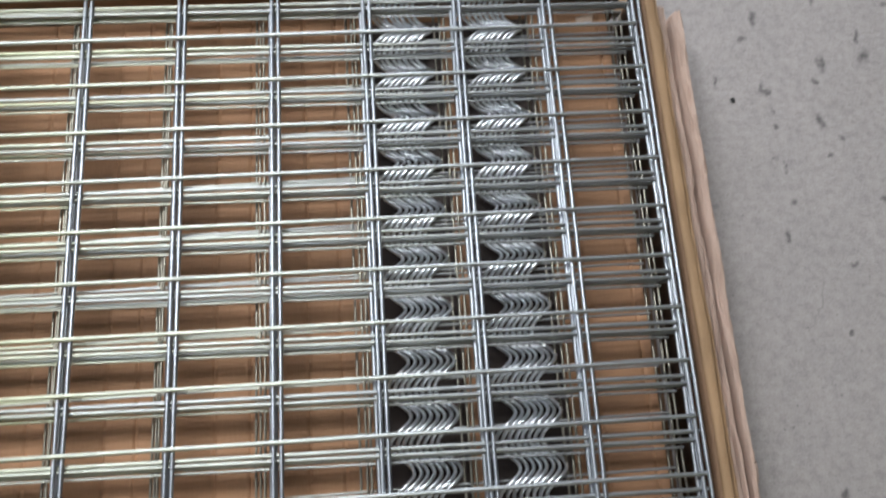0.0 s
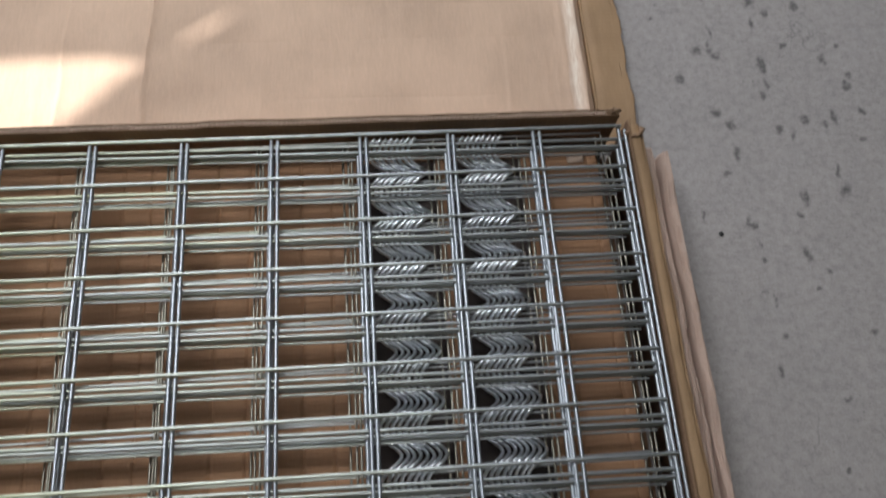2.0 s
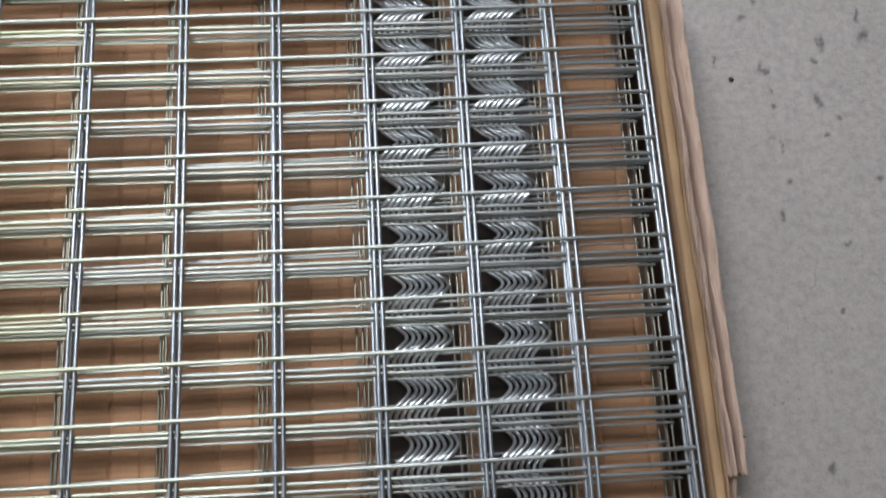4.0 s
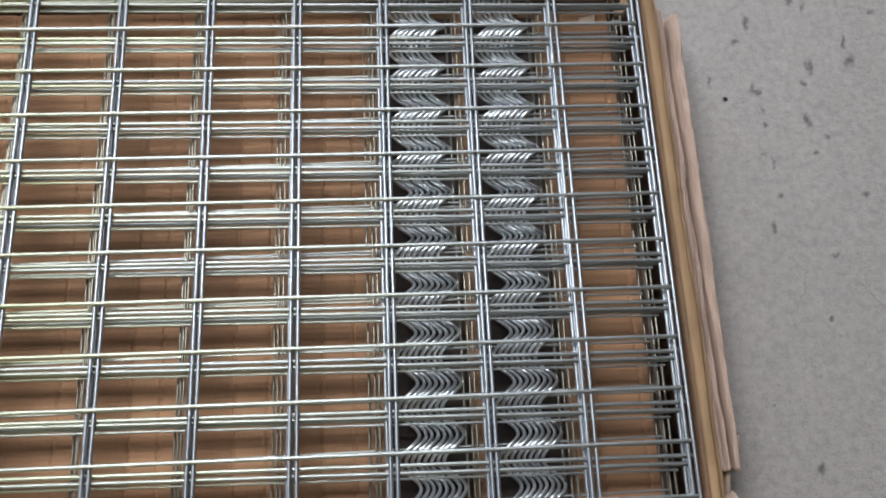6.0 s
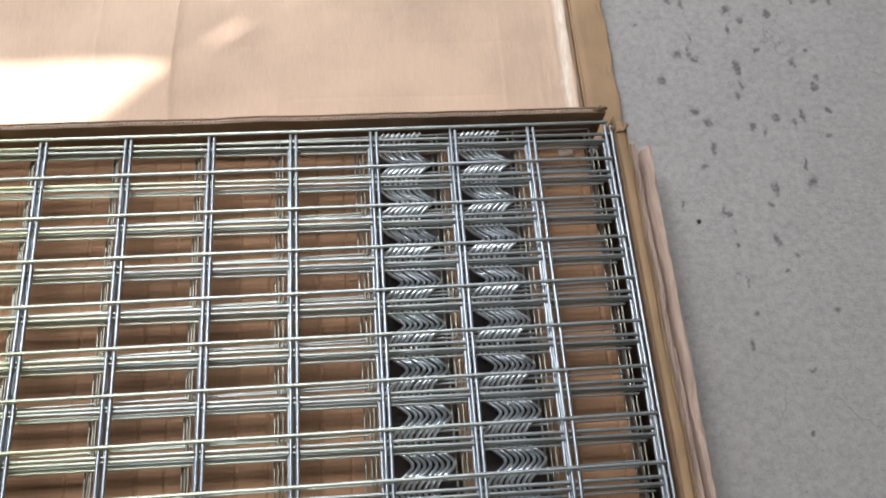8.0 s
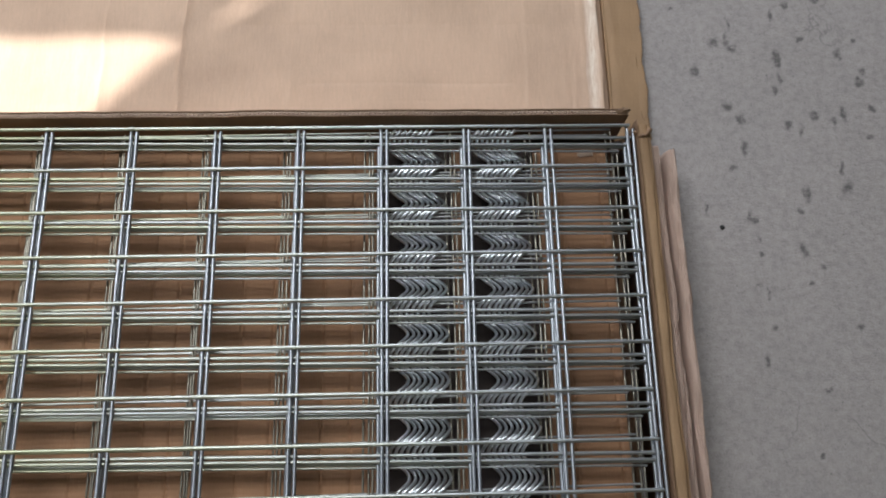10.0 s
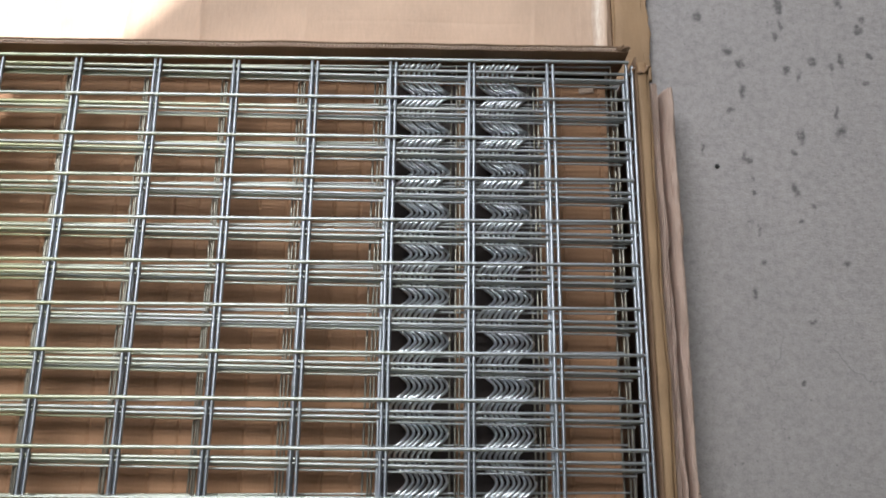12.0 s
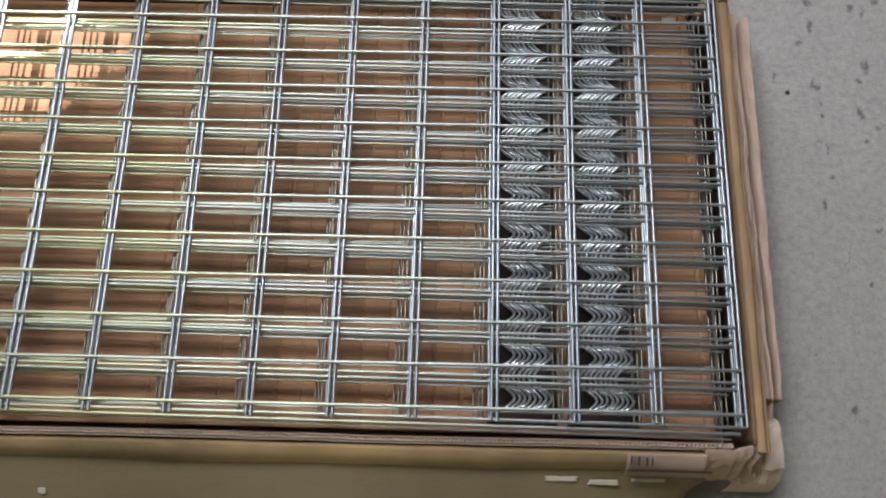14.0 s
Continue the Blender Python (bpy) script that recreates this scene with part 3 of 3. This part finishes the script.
def pad_top(u, v):
    x = XL + 0.02 + (-0.013 - XL - 0.02) * u
    y = 0.002 - 0.616 * v
    groove = sum(math.exp(-((x - c - 0.0015 * fbm(y, c * 9, 0, 4.0)) / 0.0016) ** 2) for c in PAD_CREASES)
    return (x, y, PZ - 0.0005 - 0.0008 * abs(fbm(x, y, 0, 10.0)) - 0.0018 * groove)
part("top", sheet_bm(1000, 40, pad_top), M_PAD, pad)
for nm, b in (("side_panel", (XL + 0.02, -0.013, -0.002, 0.002)), ("side_panel", (XL + 0.02, -0.013, -0.614, -0.610)),
              ("end_panel", (-0.017, -0.013, -0.610, -0.002)), ("end_panel", (XL + 0.02, XL + 0.024, -0.610, -0.002))):
    part(nm, box_bm(b[0], b[1], b[2], b[3], 0.0071, PZ - 0.003), M_PAD, pad, smooth=False)

# dark sheets under each bundle of binders, standing in for the shade there
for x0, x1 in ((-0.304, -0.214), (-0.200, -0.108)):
    shade_sheet = part("coil_shade_sheet", sheet_bm(20, 60, lambda u, v: (x0 + (x1 - x0) * u + 0.002 * fbm(v * 6, x0 * 9, 0, 1.0), -0.010 - 0.596 * v, PZ + 0.0016 + 0.0007 * fbm(u * 3, v * 12, x0 * 9, 1.0) + 0.0008 * abs(2 * u - 1))), M_COIL_SHADE)
    tagged(thick(shade_sheet, 0.0003), "dark sheet put under a bundle of spiral binders as its shade", "paper sheet", "wrapping papers")

# ---- the lid, laid flat on the floor behind ----
lid = empty("cardboard_sheet", "large tan cardboard sheet laid flat on the concrete, creased", "cardboard sheet")


def lid_sheet(x0, x1, nx):
    """The inside of the lid: slight waves, creases across it and a raised fold near its free side."""
    creases = [(-0.572, 0.0048, 0.0030), (-0.69, 0.0022, 0.0025), (-0.50, 0.0008, 0.003), (-0.435, 0.0010, 0.004), (-0.105, 0.0018, 0.003), (-0.86, 0.002, 0.004), (-1.1, 0.002, 0.004), (-0.035, 0.0016, 0.0016)]
    dents = [(0.058, -0.42, -0.12, 0.0016), (0.112, -0.42, -0.10, 0.0016), (0.160, -0.40, -0.26, 0.0010), (0.205, -0.52, -0.05, 0.0011), (0.262, -0.33, -0.06, 0.0010), (0.305, -0.45, -0.08, 0.0012), (0.085, -0.30, -0.17, 0.0007), (0.40, -0.5, -0.1, 0.001)]
    def fn(u, v):
        x = x0 + (x1 - x0) * u
        y = 0.0235 + 0.62 * v
        z = 0.0085 + 0.0024 * fbm(x, y, 0, 3.5) + 0.0007 * fbm(x, y, 2, 20) + 0.0005 * fbm(x * 3.0, y * 0.35, 4, 26)
        for cx, h, w in creases:
            bend = 0.006 * fbm(y, cx, 1.0, 6.0) + (0.010 * math.tanh((v - 0.46) * 40) if cx == -0.572 else 0.0)
            fade = 1.0 if cx < -0.52 else max(0.0, 1 - v * 2.2)
            d = x - cx - bend - 0.02 * v
            z += h * fade * math.exp(-abs(d) / (w if d < 0 else 2.2 * w))
        for cy, xa, xb, h in dents:
            f = min(1.0, max(0.0, (x - xa) / 0.02)) * min(1.0, max(0.0, (xb - x) / 0.02))
            if f:
                z -= 0.6 * h * f * math.exp(-abs(y - cy - 0.002 * fbm(x, cy, 0, 4.0)) / 0.0022) * (0.75 + 0.5 * fbm(x, cy, 3.0, 70.0))
        ridge = 0.004 * fbm(y, 5.0, 0, 6.0)
        d = x - 0.001 - ridge
        z += 0.0085 * math.exp(-(d / (0.010 if d < 0 else 0.0045)) ** 2) - 0.003 * math.exp(-((d - 0.014) / 0.005) ** 2) + 0.0022 * math.exp(-((d + 0.02) / 0.006) ** 2)
        if x > 0.055:
            x += 0.004 * fbm(y, 8.0, 0, 25.0)
        return (x, y, max(z, 0.0045))
    return sheet_bm(nx, 270, fn)


sheet = thick(part("sheet", lid_sheet(LEFT - 0.02, 0.010, 640), M_LID, lid), 0.004)
strip = thick(part("side_strip", lid_sheet(0.0102, 0.062, 40), M_BAND, lid, "darker ochre strip beyond the fold"), 0.004)

# ---- marks on the floor ----
def blob(r, h, seed):
    bm = bmesh.new()
    bmesh.ops.create_icosphere(bm, subdivisions=2, radius=1)
    for v in bm.verts:
        k = 1 + 0.25 * noise.noise(v.co * 1.7 + Vector((seed, 0, 0)))
        v.co = Vector((v.co.x * r * k, v.co.y * r * k, max(v.co.z, -0.2) * h))
    return bm


spot = part("tar_blob", blob(0.0034, 0.0022, 1.0), M_TAR)
spot.location = (0.149, -0.099, 0.0004)
tagged(spot, "small black tar blob stuck on the concrete", "tar blob")

# ---- torn and folded corners of the carton ----
def corner_tab():
    """The torn upright tab at the far corner."""
    def fn(u, v):
        a = math.pi * (0.15 + 0.8 * u)
        return (0.0185 - 0.0095 * math.cos(a) + 0.0015 * fbm(u, v, 1, 3), -0.004 - 0.011 * math.sin(a) * (0.4 + 0.6 * v) + 0.002 * fbm(u, v, 2, 4),
                TOP - 0.030 + 0.042 * v * (0.75 + 0.35 * fbm(u, 3.0, 0, 3.0)))
    return sheet_bm(18, 10, fn)


thick(part("corner_tab", corner_tab(), M_WALL, carton, "torn brown corner tab standing up"), 0.003)


def ragged_end():
    bm = bmesh.new()
    bmesh.ops.create_icosphere(bm, subdivisions=3, radius=1)
    for v in bm.verts:
        k = 1 + 0.7 * fbm(v.co.x + 3, v.co.y, v.co.z, 1.6)
        v.co = Vector((-0.003 + 0.0075 * k * v.co.x, YF + 0.004 + 0.004 * k * v.co.y, TOP + 0.002 + 0.006 * k * v.co.z))
    return bm


part("torn_edge", ragged_end(), M_FLUTE, carton, "dark torn end of the far wall")


def near_corner():
    """The folded corner tab beside the near wall: a flat creased top, a torn line, then down to the floor."""
    path = [(-0.588, 0.052), (-0.592, 0.070), (-0.598, 0.078), (-0.612, 0.080), (-0.630, 0.079), (-0.645, 0.077), (-0.652, 0.074), (-0.654, 0.066), (-0.659, 0.060), (-0.668, 0.050), (-0.676, 0.028), (-0.680, 0.003)]
    n = len(path) - 1

    def fn(u, v):
        k = v * n
        i = min(int(k), n - 1)
        f = k - i
        y = path[i][0] * (1 - f) + path[i + 1][0] * f
        z = path[i][1] * (1 - f) + path[i + 1][1] * f
        side = max(0.0, (u - 0.94) / 0.06)
        x = 0.020 + 0.0395 * min(u, 0.94) / 0.94 + 0.004 * side + 0.007 * v * u - 0.030 * max(0.0, 0.5 - u) * min(1.0, max(0.0, 4 * v - 1.8))
        z -= 0.004 * u + 0.0028 * math.exp(-((u - 0.42) / 0.05) ** 2) * (z > 0.06)
        z = z * (1 - 0.95 * side ** 0.8) + 0.0016 * fbm(x, y, 3, 40.0) * (z > 0.02)
        return (x + 0.0012 * fbm(y, u, 5, 25.0), y + (0.0030 * fbm(x, 1.0, 6, 55.0) if z > 0.03 else 0.0), max(z, 0.002))
    return sheet_bm(50, 66, fn)


def pleat_stump(x, w, z):
    """The torn stub of a pleat between the flap's end and the corner tab."""
    def fn(u, v):
        a = math.pi * v
        y = -0.566 - 0.028 * u + 0.002 * fbm(v, x * 40, 1.0, 6.0) * (u == 0.0)
        return (x - w * math.cos(a), y, z - 0.020 + (0.020 - 0.008 * u) * math.sin(a) + 0.001 * fbm(u, v, x * 50, 4.0))
    return sheet_bm(12, 16, fn)


for sx, sw, sz in ((0.042, 0.0055, 0.080), (0.0545, 0.0050, 0.074)):
    thick(part("pleat_stub", pleat_stump(sx, sw, sz), M_PLEAT, carton, "torn stub of a cardboard pleat"), 0.0015)
thick(part("near_corner_fold", near_corner(), M_TAB, carton, "pale creased corner fold"), 0.002)


def rolled_end():
    """The near wall's board where it bends over and crumples at the corner."""
    def fn(u, v):
        crumple = min(1.0, max(0.0, (u - 0.45) / 0.3))
        x = -0.046 + 0.077 * u + 0.003 * crumple * math.sin(9.0 * v)
        y = YN - 0.0075 + 0.006 * crumple * (1 - v) - 0.034 * v ** 0.9 - 0.0045 * crumple * v * math.sin(30.0 * u + 2.0 * v) + 0.0010 * fbm(u, v, 2, 6.0)
        z = TOP + 0.0015 - 0.010 * v - 0.046 * v ** 2.2 - 0.012 * max(0.0, u - 0.7) / 0.3 - 0.0035 * crumple * abs(math.sin(21.0 * u + 1.5 * v)) + 0.0012 * fbm(x * 40, v * 4, 0, 1.0)
        return (x, y, z)
    return sheet_bm(60, 30, fn)


thick(part("rolled_corner", rolled_end(), M_SLIP, carton, "brown corner of the carton bent into folds"), 0.003)

# a printed slip on the near side: plain bars for its print
slip = part("printed_slip", sheet_bm(20, 10, lambda u, v: (-0.139 + 0.096 * u, -0.6385 - 0.026 * v - 0.0012 * abs(fbm(u * 3, v, 2, 2)), TOP + 0.0025 - 0.0045 * v - 0.024 * v ** 3)), M_SLIP, carton, "pale brown slip with dark printed bars")
thick(slip, 0.0006)
for k, (x0, x1, v0, v1) in enumerate(((-0.133, -0.1305, 0.1, 0.5), (-0.1285, -0.127, 0.1, 0.5), (-0.125, -0.121, 0.1, 0.5), (-0.1185, -0.1175, 0.1, 0.5), (-0.115, -0.112, 0.12, 0.5), (-0.108, -0.106, 0.15, 0.5),
                                      (-0.136, -0.034, 0.68, 0.76))):
    bar = sheet_bm(4, 2, lambda u, v: (-0.002 + x0 + (x1 - x0) * u, -0.6400 - 0.026 * (v0 + (v1 - v0) * v), TOP + 0.0042 - 0.0045 * (v0 + (v1 - v0) * v) - 0.024 * (v0 + (v1 - v0) * v) ** 3))
    part("print_bar", bar, M_INK, slip)

# paper scraps stuck to the near flap and in the carton
def flap_z(y):
    v = (YN - TH - 0.0235 - y) / 0.130
    return 0.074 * (1 - v) ** 1.15 + 0.002


for sx, sy, w, h, sd in ((-0.212, -0.670, 0.040, 0.006, 1.0), (-0.160, -0.673, 0.036, 0.006, 2.0), (-0.105, -0.669, 0.040, 0.004, 5.0), (-0.86, -0.700, 0.010, 0.007, 3.0)):
    sc = sheet_bm(10, 6, lambda u, v: (sx + w * (u - 0.5) * (1 + 0.3 * fbm(v, sd, 0, 3.0)), sy - h * (v - 0.5) * (1 + 0.5 * fbm(u, sd, 4, 3.0)), flap_z(sy - h * (v - 0.5)) + 0.0028 + 0.0012 * abs(fbm(u, v, sd, 2.0))))
    ob = thick(part("paper_scrap", sc, M_PAPER), 0.0004)
    tagged(ob, "torn pale paper scrap stuck on the cardboard flap", "paper scrap", "paper scraps")
sc = sheet_bm(10, 8, lambda u, v: (-0.050 + 0.020 * u, -0.018 + 0.010 * v + 0.004 * fbm(u, 2.0, 0, 3.0), PZ + 0.001 + 0.006 * u * v + 0.001 * fbm(u, v, 1, 4.0)))
tagged(thick(part("paper_scrap", sc, M_PAPERTAN), 0.0004), "curled pale paper scrap lying in the carton", "paper scrap", "paper scraps")
